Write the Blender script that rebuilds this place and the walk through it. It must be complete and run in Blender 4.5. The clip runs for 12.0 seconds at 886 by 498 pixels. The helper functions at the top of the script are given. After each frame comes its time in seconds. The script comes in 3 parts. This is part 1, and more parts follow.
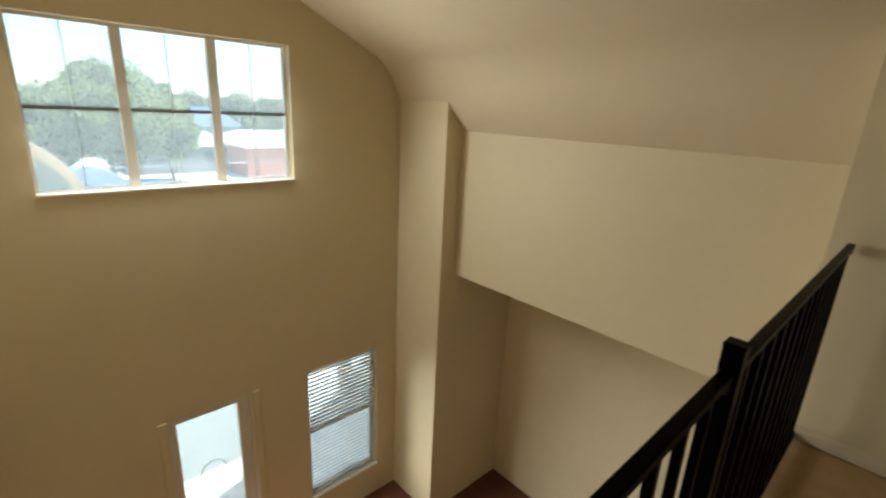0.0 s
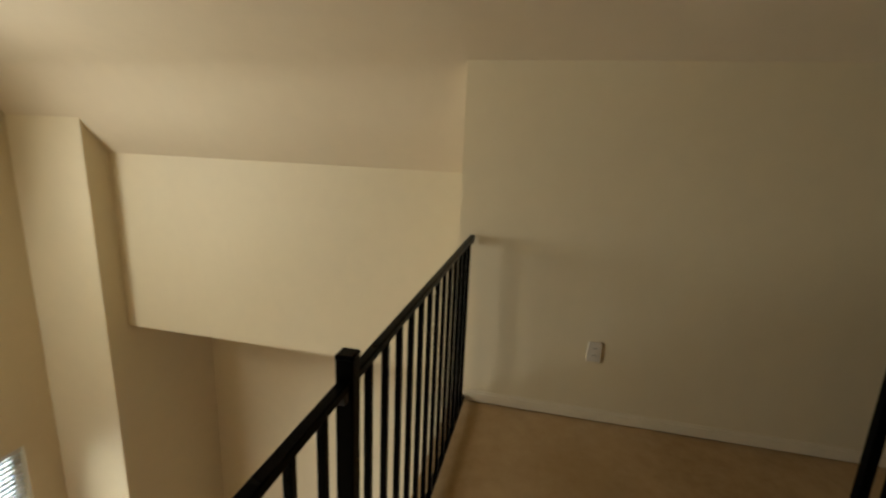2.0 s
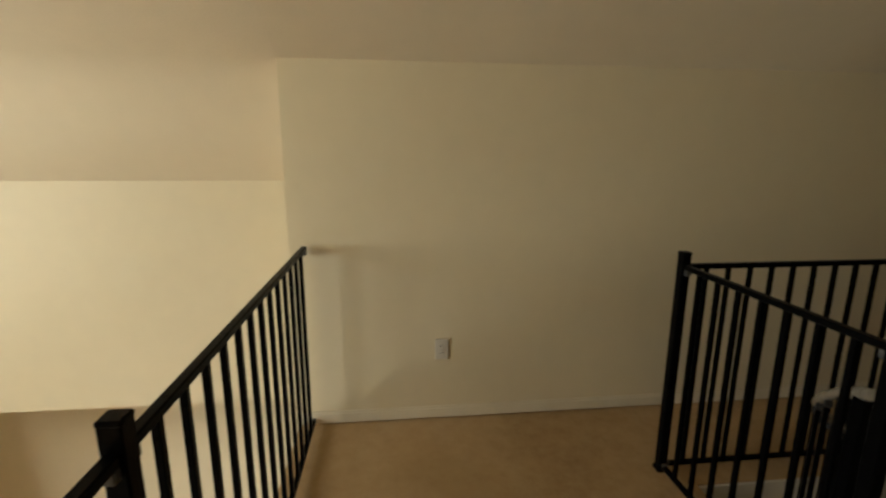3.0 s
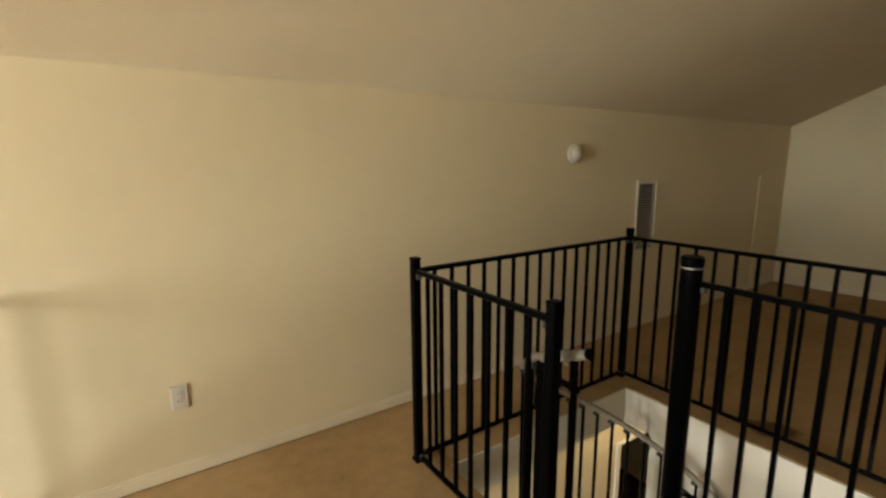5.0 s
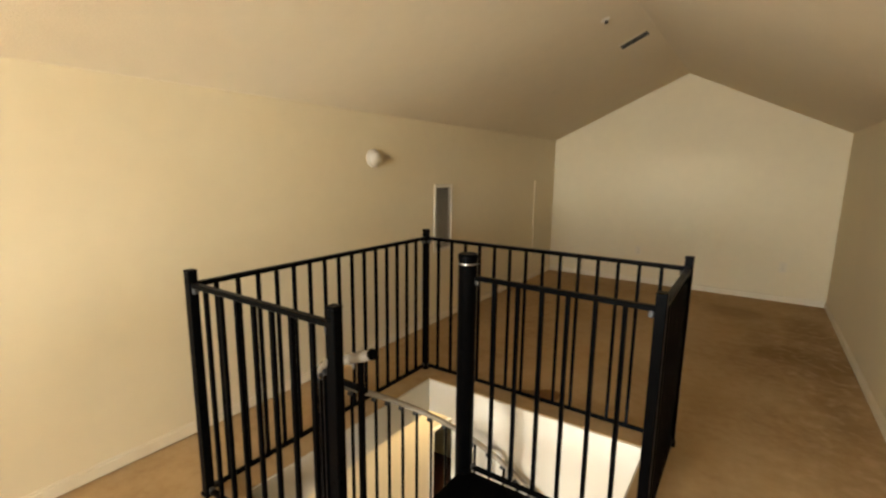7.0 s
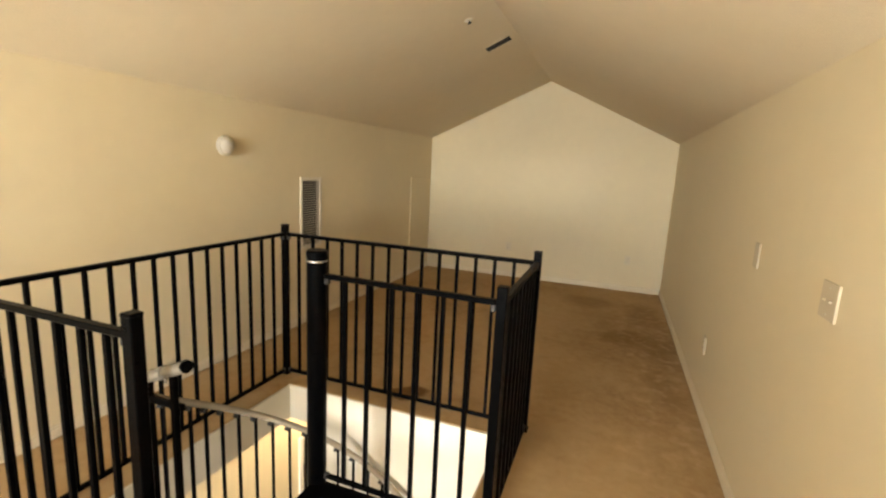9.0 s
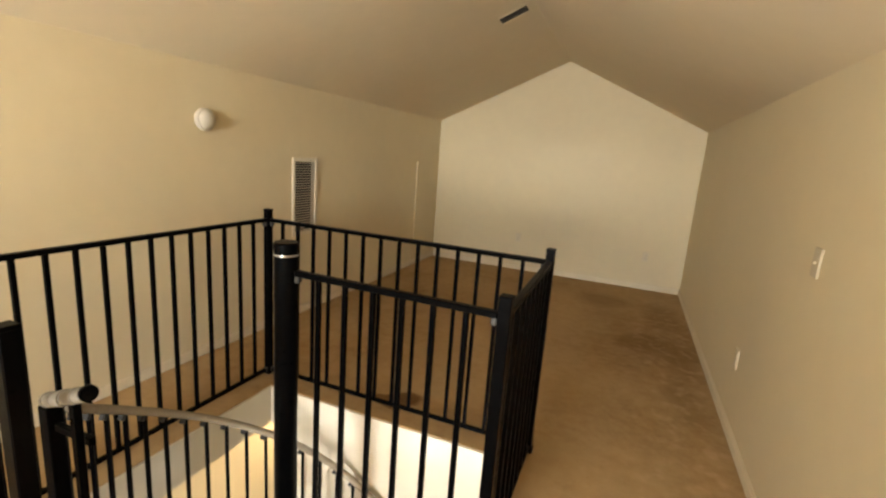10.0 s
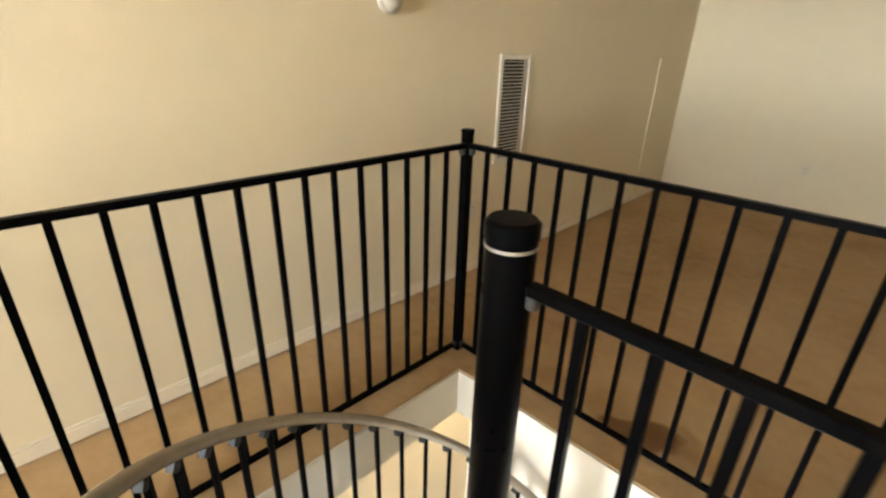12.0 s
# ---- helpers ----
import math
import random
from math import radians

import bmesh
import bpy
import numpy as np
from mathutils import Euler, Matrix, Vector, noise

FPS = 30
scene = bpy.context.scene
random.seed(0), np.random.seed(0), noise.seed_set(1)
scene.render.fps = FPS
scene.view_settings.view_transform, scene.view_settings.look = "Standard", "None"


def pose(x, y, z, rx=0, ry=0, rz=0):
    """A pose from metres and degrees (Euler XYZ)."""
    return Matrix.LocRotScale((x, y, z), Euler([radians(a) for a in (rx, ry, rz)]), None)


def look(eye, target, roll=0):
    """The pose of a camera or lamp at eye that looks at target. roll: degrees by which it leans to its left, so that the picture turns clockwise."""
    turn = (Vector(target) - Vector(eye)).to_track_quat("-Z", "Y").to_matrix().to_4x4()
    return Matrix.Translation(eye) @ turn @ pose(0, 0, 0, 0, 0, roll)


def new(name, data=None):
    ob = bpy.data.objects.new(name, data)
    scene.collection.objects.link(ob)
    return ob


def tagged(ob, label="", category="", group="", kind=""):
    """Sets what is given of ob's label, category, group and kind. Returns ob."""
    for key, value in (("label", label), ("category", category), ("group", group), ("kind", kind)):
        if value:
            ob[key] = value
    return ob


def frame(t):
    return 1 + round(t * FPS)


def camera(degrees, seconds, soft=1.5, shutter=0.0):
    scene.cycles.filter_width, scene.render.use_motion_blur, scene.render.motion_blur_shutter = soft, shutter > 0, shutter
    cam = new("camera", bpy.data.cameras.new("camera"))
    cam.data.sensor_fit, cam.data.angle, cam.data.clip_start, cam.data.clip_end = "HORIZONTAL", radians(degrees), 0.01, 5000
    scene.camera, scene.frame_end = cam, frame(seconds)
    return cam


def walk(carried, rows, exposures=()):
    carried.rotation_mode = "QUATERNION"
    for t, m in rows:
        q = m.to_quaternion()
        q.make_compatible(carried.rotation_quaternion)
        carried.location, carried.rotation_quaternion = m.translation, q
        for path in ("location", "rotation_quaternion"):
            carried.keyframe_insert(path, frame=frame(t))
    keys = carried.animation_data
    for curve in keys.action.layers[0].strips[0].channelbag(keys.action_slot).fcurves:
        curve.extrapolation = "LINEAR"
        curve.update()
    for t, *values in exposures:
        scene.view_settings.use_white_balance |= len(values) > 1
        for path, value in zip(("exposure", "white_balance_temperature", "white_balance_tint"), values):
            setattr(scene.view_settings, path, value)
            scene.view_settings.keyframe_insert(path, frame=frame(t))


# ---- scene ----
cam = camera(87.8, 12.0, 2.3, 0.3)
PATH = [
    (0, (2.631, -0.846, 1.473), (1.315, -2.238, 0.898), 2.8),
    (0.5, (2.592, -0.803, 1.489), (1.071, -1.991, 0.964), 3.5),
    (1, (2.55, -0.741, 1.494), (0.858, -1.696, 1.016), 4.1),
    (1.5, (2.52, -0.703, 1.498), (0.704, -1.409, 1.046), 3.5),
    (2, (2.447, -0.671, 1.494), (0.545, -1.087, 1.038), 2.5),
    (2.5, (2.395, -0.63, 1.487), (0.442, -0.714, 1.065), 1.2),
    (3, (2.349, -0.592, 1.477), (0.405, -0.379, 1.062), 0.3),
    (3.5, (2.331, -0.548, 1.461), (0.425, -0.095, 1.059), -0.3),
    (5.5, (2.399, -0.384, 1.501), (0.895, 0.886, 1.146), -0.0),
    (6, (2.41, -0.351, 1.503), (1.043, 1.066, 1.152), 0.5),
    (6.5, (2.458, -0.333, 1.501), (1.222, 1.2, 1.154), 0.5),
    (7, (2.487, -0.315, 1.497), (1.38, 1.314, 1.149), 0.7),
    (9, (2.597, -0.166, 1.485), (1.915, 1.681, 1.137), 2.8),
    (9.5, (2.593, 0.008, 1.481), (1.931, 1.858, 1.11), 3.7),
    (10, (2.535, 0.173, 1.461), (1.817, 1.995, 1.056), 4.2),
    (10.5, (2.391, 0.381, 1.448), (1.569, 2.145, 0.986), 4.4),
    (11, (2.226, 0.58, 1.424), (1.238, 2.236, 0.894), 3.9),
    (11.5, (2.040, 0.785, 1.397), (0.841, 2.247, 0.746), 1.9),
    (12, (1.816, 0.906, 1.352), (0.531, 2.217, 0.559), 1.8),
]
EXPOSURES = [(0, 1.82, 6200, 4), (0.5, 1.72, 6250, 4), (1, 1.8, 6300, 4), (1.5, 1.9, 6350, 5), (2, 2.1, 6250, 5), (2.5, 2.38, 6100, 4), (3, 2.62, 6100, 3),
             (3.5, 2.86, 6100, 3), (5.5, 3.87, 6200, 5), (6, 4.09, 6250, 6), (6.5, 4.36, 6250, 7), (7, 4.63, 6250, 8), (9, 5.05, 6250, 8),
             (9.5, 5.02, 6300, 9), (10, 4.95, 6300, 9), (10.5, 5.13, 6200, 9), (11, 5.2, 6050, 9), (12, 5.22, 5500, 7)]
walk(cam, [(t, look(eye, target, roll)) for t, eye, target, roll in PATH], EXPOSURES)

# ---- light ----
world = bpy.data.worlds.new("world")
scene.world = world
world.use_nodes = True
wn = world.node_tree.nodes
sky = wn.new("ShaderNodeTexSky")
sky.sky_type, sky.sun_disc = "NISHITA", False
sky.dust_density, sky.ozone_density = 0.4, 2.5
sky.sun_elevation, sky.sun_rotation = radians(70), radians(313)
wn["Background"].inputs["Strength"].default_value = 0.11
world.node_tree.links.new(sky.outputs[0], wn["Background"].inputs[0])

sun = new("sun", bpy.data.lights.new("sun", "SUN"))
sun.data.energy, sun.data.angle, sun.data.color = 5.0, radians(0.5), (1.0, 0.95, 0.86)
sun_from = Vector((-0.25, 0.233, 0.94))
sun.rotation_mode = "QUATERNION"
sun.rotation_quaternion = sun_from.to_track_quat("Z", "Y")


def area(name, at, towards, width, height, power, colour, spread=180):
    lamp = new(name, bpy.data.lights.new(name, "AREA"))
    lamp.data.shape, lamp.data.size, lamp.data.size_y = "RECTANGLE", width, height
    lamp.data.energy, lamp.data.color, lamp.data.spread = power, colour, radians(spread)
    lamp.matrix_world = look(at, towards)
    return lamp


# daylight in the openings of the south wall
for lift in (1.185, 1.39, 1.595, 1.80):
    area("skylight_upper_window", (1.71, -4.54, lift), (1.71, 0.0, lift - 3.1), 1.64, 0.19, 3.1, (1.0, 0.97, 0.90), 170)
# light thrown up by the sunlit paving and roofs
area("groundlight_upper_window", (1.71, -4.54, 0.98), (1.71, 0.0, 3.2), 1.64, 0.19, 3.6, (1.0, 0.95, 0.86), 170)
for lift in (-2.3, -1.8, -1.3):
    area("skylight_lower_window", (0.42, -4.50, lift), (0.42, 0, lift - 1.8), 0.76, 0.36, 1.3, (1.0, 0.97, 0.90), 140)
for lift in (-2.4, -1.95, -1.5):
    area("skylight_door", (1.765, -4.50, lift), (1.765, 0, lift - 2.4), 0.52, 0.36, 5.7, (1.0, 0.97, 0.90), 150)


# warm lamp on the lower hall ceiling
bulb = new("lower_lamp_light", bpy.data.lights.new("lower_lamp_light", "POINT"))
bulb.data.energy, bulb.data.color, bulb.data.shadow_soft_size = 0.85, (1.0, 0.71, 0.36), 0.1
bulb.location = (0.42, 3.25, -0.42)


# ---- materials ----
def ramp(nodes, stops):
    r = nodes.new("ShaderNodeValToRGB")
    els = r.color_ramp.elements
    while len(els) < len(stops):
        els.new(0.5)
    for e, (p, c) in zip(els, stops):
        e.position, e.color = p, (*c, 1)
    return r


def mat(name, colour, rough=0.6, metal=0.0, var=0.08, scale=6.0, bump=0.0, bump_scale=80.0, spec=0.5, coarse=0.9):
    """Painted or plain surface: two scales of tone, and fine relief."""
    m = bpy.data.materials.new(name)
    m.use_nodes = True
    n, l = m.node_tree.nodes, m.node_tree.links
    b = n["Principled BSDF"]
    b.inputs["Metallic"].default_value = metal
    b.inputs["Specular IOR Level"].default_value = spec
    tc = n.new("ShaderNodeTexCoord")
    big, fine = n.new("ShaderNodeTexNoise"), n.new("ShaderNodeTexNoise")
    big.inputs["Scale"].default_value, big.inputs["Detail"].default_value = coarse, 4
    fine.inputs["Scale"].default_value, fine.inputs["Detail"].default_value = scale, 6
    for t in (big, fine):
        l.new(tc.outputs["Object"], t.inputs["Vector"])
    mix = n.new("ShaderNodeMath")
    mix.operation = "MULTIPLY_ADD"
    l.new(big.outputs[0], mix.inputs[0])
    mix.inputs[1].default_value = 0.6
    sc = n.new("ShaderNodeMath")
    sc.operation = "MULTIPLY"
    sc.inputs[1].default_value = 0.4
    l.new(fine.outputs[0], sc.inputs[0])
    l.new(sc.outputs[0], mix.inputs[2])
    lo = tuple(max(0.0, c * (1 - var)) for c in colour)
    hi = tuple(min(1.0, c * (1 + var)) for c in colour)
    r = ramp(n, [(0.3, lo), (0.7, hi)])
    l.new(mix.outputs[0], r.inputs[0])
    l.new(r.outputs[0], b.inputs["Base Color"])
    rr = n.new("ShaderNodeMapRange")
    rr.inputs["To Min"].default_value, rr.inputs["To Max"].default_value = max(0.02, rough - 0.08), min(1, rough + 0.08)
    l.new(fine.outputs[0], rr.inputs[0])
    l.new(rr.outputs[0], b.inputs["Roughness"])
    if bump:
        t = n.new("ShaderNodeTexNoise")
        t.inputs["Scale"].default_value, t.inputs["Detail"].default_value = bump_scale, 5
        l.new(tc.outputs["Object"], t.inputs["Vector"])
        bp = n.new("ShaderNodeBump")
        bp.inputs["Strength"].default_value, bp.inputs["Distance"].default_value = bump, 0.004
        l.new(t.outputs[0], bp.inputs["Height"])
        l.new(bp.outputs[0], b.inputs["Normal"])
    return m


def carpet_material():
    m = bpy.data.materials.new("carpet")
    m.use_nodes = True
    n, l = m.node_tree.nodes, m.node_tree.links
    b = n["Principled BSDF"]
    tc = n.new("ShaderNodeTexCoord")
    blotch, pile, tuft = (n.new("ShaderNodeTexNoise") for _ in range(3))
    for t, s, d in ((blotch, 0.85, 5), (pile, 12, 8), (tuft, 260, 3)):
        t.inputs["Scale"].default_value, t.inputs["Detail"].default_value = s, d
        l.new(tc.outputs["Object"], t.inputs["Vector"])
    blotch.inputs["Roughness"].default_value = 0.55
    pile.inputs["Roughness"].default_value = 0.68
    r = ramp(n, [(0.32, (0.26, 0.157, 0.069)), (0.42, (0.34, 0.217, 0.101)), (0.50, (0.395, 0.262, 0.127)), (0.60, (0.44, 0.302, 0.152)), (0.70, (0.485, 0.346, 0.181))])
    add = n.new("ShaderNodeMath")
    add.operation = "MULTIPLY_ADD"
    l.new(pile.outputs[0], add.inputs[0])
    add.inputs[1].default_value = 0.36
    half = n.new("ShaderNodeMath")
    half.operation = "MULTIPLY"
    half.inputs[1].default_value = 0.64
    l.new(blotch.outputs[0], half.inputs[0])
    l.new(half.outputs[0], add.inputs[2])
    l.new(add.outputs[0], r.inputs[0])
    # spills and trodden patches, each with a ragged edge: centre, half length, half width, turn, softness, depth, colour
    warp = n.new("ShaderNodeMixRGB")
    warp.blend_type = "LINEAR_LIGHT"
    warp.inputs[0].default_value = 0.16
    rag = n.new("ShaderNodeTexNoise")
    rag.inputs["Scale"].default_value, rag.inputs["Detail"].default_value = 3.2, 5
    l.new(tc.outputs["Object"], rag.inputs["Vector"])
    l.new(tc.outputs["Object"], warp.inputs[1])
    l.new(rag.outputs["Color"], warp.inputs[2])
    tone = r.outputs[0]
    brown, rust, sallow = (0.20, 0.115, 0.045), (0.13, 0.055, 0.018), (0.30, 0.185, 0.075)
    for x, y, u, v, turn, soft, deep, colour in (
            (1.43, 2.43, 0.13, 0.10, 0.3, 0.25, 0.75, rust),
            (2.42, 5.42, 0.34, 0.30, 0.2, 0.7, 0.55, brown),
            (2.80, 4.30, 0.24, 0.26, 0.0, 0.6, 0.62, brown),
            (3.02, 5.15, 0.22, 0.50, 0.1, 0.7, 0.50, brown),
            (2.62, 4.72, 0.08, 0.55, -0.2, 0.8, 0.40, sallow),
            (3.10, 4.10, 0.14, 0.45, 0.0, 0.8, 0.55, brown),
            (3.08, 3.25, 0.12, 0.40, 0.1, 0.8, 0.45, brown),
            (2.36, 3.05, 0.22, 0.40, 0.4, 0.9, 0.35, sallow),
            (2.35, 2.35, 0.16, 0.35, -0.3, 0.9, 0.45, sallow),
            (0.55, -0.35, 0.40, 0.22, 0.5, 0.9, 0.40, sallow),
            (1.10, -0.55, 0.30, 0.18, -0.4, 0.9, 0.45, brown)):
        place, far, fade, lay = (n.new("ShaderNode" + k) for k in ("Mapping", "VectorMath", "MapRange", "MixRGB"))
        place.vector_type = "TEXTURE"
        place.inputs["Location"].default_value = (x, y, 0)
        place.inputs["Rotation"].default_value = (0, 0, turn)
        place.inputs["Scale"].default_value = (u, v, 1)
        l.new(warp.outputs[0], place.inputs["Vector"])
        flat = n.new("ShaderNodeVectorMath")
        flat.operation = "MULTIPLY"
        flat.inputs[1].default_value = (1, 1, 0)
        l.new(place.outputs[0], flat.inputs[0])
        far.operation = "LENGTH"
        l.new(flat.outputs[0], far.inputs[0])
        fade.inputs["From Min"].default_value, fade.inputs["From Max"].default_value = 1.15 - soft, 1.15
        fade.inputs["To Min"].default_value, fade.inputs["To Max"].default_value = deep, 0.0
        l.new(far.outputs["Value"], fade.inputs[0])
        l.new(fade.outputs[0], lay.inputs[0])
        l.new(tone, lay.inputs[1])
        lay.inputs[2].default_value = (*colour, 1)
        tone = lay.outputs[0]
    # pale frayed flecks in the strip along the east wall
    fleck, split, cut, strip, both, frayed = (n.new("ShaderNode" + k) for k in ("TexNoise", "SeparateXYZ", "MapRange", "MapRange", "Math", "Mix"))
    fleck.inputs["Scale"].default_value, fleck.inputs["Detail"].default_value = 11, 3
    l.new(tc.outputs["Object"], fleck.inputs["Vector"])
    l.new(tc.outputs["Object"], split.inputs[0])
    cut.inputs["From Min"].default_value, cut.inputs["From Max"].default_value = 0.52, 0.68
    l.new(fleck.outputs[0], cut.inputs[0])
    strip.inputs["From Min"].default_value, strip.inputs["From Max"].default_value = 2.35, 2.95
    strip.inputs["To Max"].default_value = 0.38
    l.new(split.outputs[0], strip.inputs[0])
    both.operation = "MULTIPLY"
    l.new(cut.outputs[0], both.inputs[0])
    l.new(strip.outputs[0], both.inputs[1])
    frayed.data_type = "RGBA"
    l.new(both.outputs[0], frayed.inputs[0])
    l.new(tone, frayed.inputs[6])
    frayed.inputs[7].default_value = (0.56, 0.38, 0.22, 1)
    l.new(frayed.outputs[2], b.inputs["Base Color"])
    b.inputs["Roughness"].default_value = 0.95
    b.inputs["Specular IOR Level"].default_value = 0.15
    bp = n.new("ShaderNodeBump")
    bp.inputs["Strength"].default_value, bp.inputs["Distance"].default_value = 0.7, 0.006
    l.new(tuft.outputs[0], bp.inputs["Height"])
    l.new(bp.outputs[0], b.inputs["Normal"])
    return m


def glass_material():
    m = bpy.data.materials.new("window_glass")
    m.use_nodes = True
    n, l = m.node_tree.nodes, m.node_tree.links
    n.remove(n["Principled BSDF"])
    clear, shine, mix, fres = n.new("ShaderNodeBsdfTransparent"), n.new("ShaderNodeBsdfGlossy"), n.new("ShaderNodeMixShader"), n.new("ShaderNodeFresnel")
    clear.inputs[0].default_value = (0.84, 0.89, 0.90, 1)
    shine.inputs["Roughness"].default_value = 0.02
    fres.inputs[0].default_value = 1.45
    l.new(fres.outputs[0], mix.inputs[0])
    l.new(clear.outputs[0], mix.inputs[1])
    l.new(shine.outputs[0], mix.inputs[2])
    # film on the pane: a pale translucent veil put in for glare haze
    haze, veil, tc, spots = n.new("ShaderNodeBsdfTranslucent"), n.new("ShaderNodeMixShader"), n.new("ShaderNodeTexCoord"), n.new("ShaderNodeTexNoise")
    haze.inputs[0].default_value = (0.93, 0.95, 0.92, 1)
    spots.inputs["Scale"].default_value = 5
    amount = n.new("ShaderNodeMapRange")
    amount.inputs["To Min"].default_value, amount.inputs["To Max"].default_value = 0.15, 0.23
    l.new(tc.outputs["Object"], spots.inputs["Vector"])
    l.new(spots.outputs[0], amount.inputs[0])
    l.new(amount.outputs[0], veil.inputs[0])
    l.new(mix.outputs[0], veil.inputs[1])
    l.new(haze.outputs[0], veil.inputs[2])
    l.new(veil.outputs[0], n["Material Output"].inputs[0])
    return m


def glow(name, colour, strength):
    m = bpy.data.materials.new(name)
    m.use_nodes = True
    b = m.node_tree.nodes["Principled BSDF"]
    b.inputs["Base Color"].default_value = (*colour, 1)
    b.inputs["Emission Color"].default_value = (*colour, 1)
    b.inputs["Emission Strength"].default_value = strength
    return m


PAINT = mat("cream_wall_paint", (0.635, 0.54, 0.358), 0.62, var=0.04, scale=9, bump=0.16, bump_scale=140)
CEIL = mat("cream_ceiling_paint", (0.635, 0.535, 0.37), 0.75, var=0.04, scale=9, bump=0.3, bump_scale=110)
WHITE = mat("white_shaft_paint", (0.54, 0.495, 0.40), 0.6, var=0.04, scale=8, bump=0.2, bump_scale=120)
TRIM = mat("white_trim_paint", (0.74, 0.70, 0.62), 0.4, var=0.05, scale=12, bump=0.06, bump_scale=60)
BASE = mat("scuffed_cream_baseboard_paint", (0.65, 0.565, 0.41), 0.5, var=0.10, scale=7, bump=0.1, bump_scale=50)
ALMOND = mat("almond_plastic", (0.60, 0.52, 0.385), 0.5, var=0.03, scale=20)
TANPLATE = mat("tan_switch_plastic", (0.50, 0.425, 0.30), 0.55, var=0.05, scale=20)
AGED = mat("aged_off_white_plastic", (0.46, 0.415, 0.335), 0.45, var=0.06, scale=20)
PLASTIC = mat("white_plastic", (0.57, 0.52, 0.43), 0.5, var=0.04, scale=20)
BLACK = mat("black_powder_coat", (0.0018, 0.0018, 0.002), 0.30, var=0.3, scale=30, bump=0.1, bump_scale=320, spec=0.03)
CLIPM = mat("dull_zinc_clip", (0.06, 0.058, 0.055), 0.5, metal=0.5, var=0.5, scale=70)
BRACKET = mat("scuffed_black_bracket", (0.022, 0.021, 0.020), 0.5, metal=0.3, var=0.6, scale=60)
STEEL = mat("bare_steel_clip", (0.55, 0.53, 0.5), 0.35, metal=0.9, var=0.2, scale=40)
VINYL = mat("taupe_vinyl_handrail", (0.27, 0.23, 0.175), 0.24, var=0.15, scale=25)
PEEL = mat("worn_pale_handrail_vinyl", (0.235, 0.205, 0.16), 0.6, var=0.45, scale=35, bump=0.4, bump_scale=90)
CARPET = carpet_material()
GLASS = glass_material()
# near-black, also put in where slots and ducts would lie in shade
DARK = mat("dark_void", (0.02, 0.018, 0.015), 0.9)
SLAT = mat("white_blind_slat", (0.80, 0.79, 0.75), 0.45, var=0.04, scale=15)
# thin vinyl lets some daylight through
sn, sl = SLAT.node_tree.nodes, SLAT.node_tree.links
through_vinyl, vinyl_mix = sn.new("ShaderNodeBsdfTranslucent"), sn.new("ShaderNodeMixShader")
through_vinyl.inputs[0].default_value = (0.85, 0.82, 0.75, 1)
vinyl_mix.inputs[0].default_value = 0.6
sl.new(sn["Principled BSDF"].outputs[0], vinyl_mix.inputs[1])
sl.new(through_vinyl.outputs[0], vinyl_mix.inputs[2])
sl.new(vinyl_mix.outputs[0], sn["Material Output"].inputs[0])
# dark grey holds the backlit shade of the white meeting rails
BACKLIT_SASH = mat("backlit_dark_sash", (0.16, 0.155, 0.14), 0.5, var=0.15, scale=20)
LOUVRE = mat("dusty_grey_louvre", (0.60, 0.535, 0.43), 0.45, var=0.12, scale=20)
GRILLE = mat("off_white_grille_steel", (0.62, 0.56, 0.45), 0.4, var=0.1, scale=20)
WOOD = mat("red_brown_floor_boards", (0.10, 0.03, 0.013), 0.55, var=0.35, scale=14, bump=0.1, bump_scale=30)


# ---- mesh helpers ----
def box(bm, x0, y0, z0, x1, y1, z1, bevel=0.0, seg=1):
    got = bmesh.ops.create_cube(bm, size=1)["verts"]
    m = Matrix.Translation(((x0 + x1) / 2, (y0 + y1) / 2, (z0 + z1) / 2)) @ Matrix.Diagonal((abs(x1 - x0), abs(y1 - y0), abs(z1 - z0), 1))
    bmesh.ops.transform(bm, matrix=m, verts=got)
    if bevel:
        edges = list({e for v in got for e in v.link_edges})
        bmesh.ops.bevel(bm, geom=edges, offset=bevel, segments=seg, affect="EDGES", profile=0.5)
    return bm


def rod(bm, a, b, r, seg=16, r2=None):
    a, b = Vector(a), Vector(b)
    m = Matrix.Translation((a + b) / 2) @ (b - a).to_track_quat("Z", "Y").to_matrix().to_4x4()
    bmesh.ops.create_cone(bm, cap_ends=True, segments=seg, radius1=r, radius2=r if r2 is None else r2, depth=(b - a).length, matrix=m)
    return bm


def tube(bm, points, r, seg=12):
    """A round bar swept along points, with closed ends."""
    rings = []
    for i, p in enumerate(points):
        d = (points[min(i + 1, len(points) - 1)] - points[max(i - 1, 0)]).normalized()
        side = d.cross(Vector((0, 0, 1))).normalized()
        up = side.cross(d)
        rings.append([bm.verts.new(p + r * (math.cos(a) * side + math.sin(a) * up)) for a in (2 * math.pi * k / seg for k in range(seg))])
    for p, q in zip(rings, rings[1:]):
        for k in range(seg):
            bm.faces.new((p[k], p[(k + 1) % seg], q[(k + 1) % seg], q[k]))
    bm.faces.new(rings[0][::-1])
    bm.faces.new(rings[-1])
    return bm


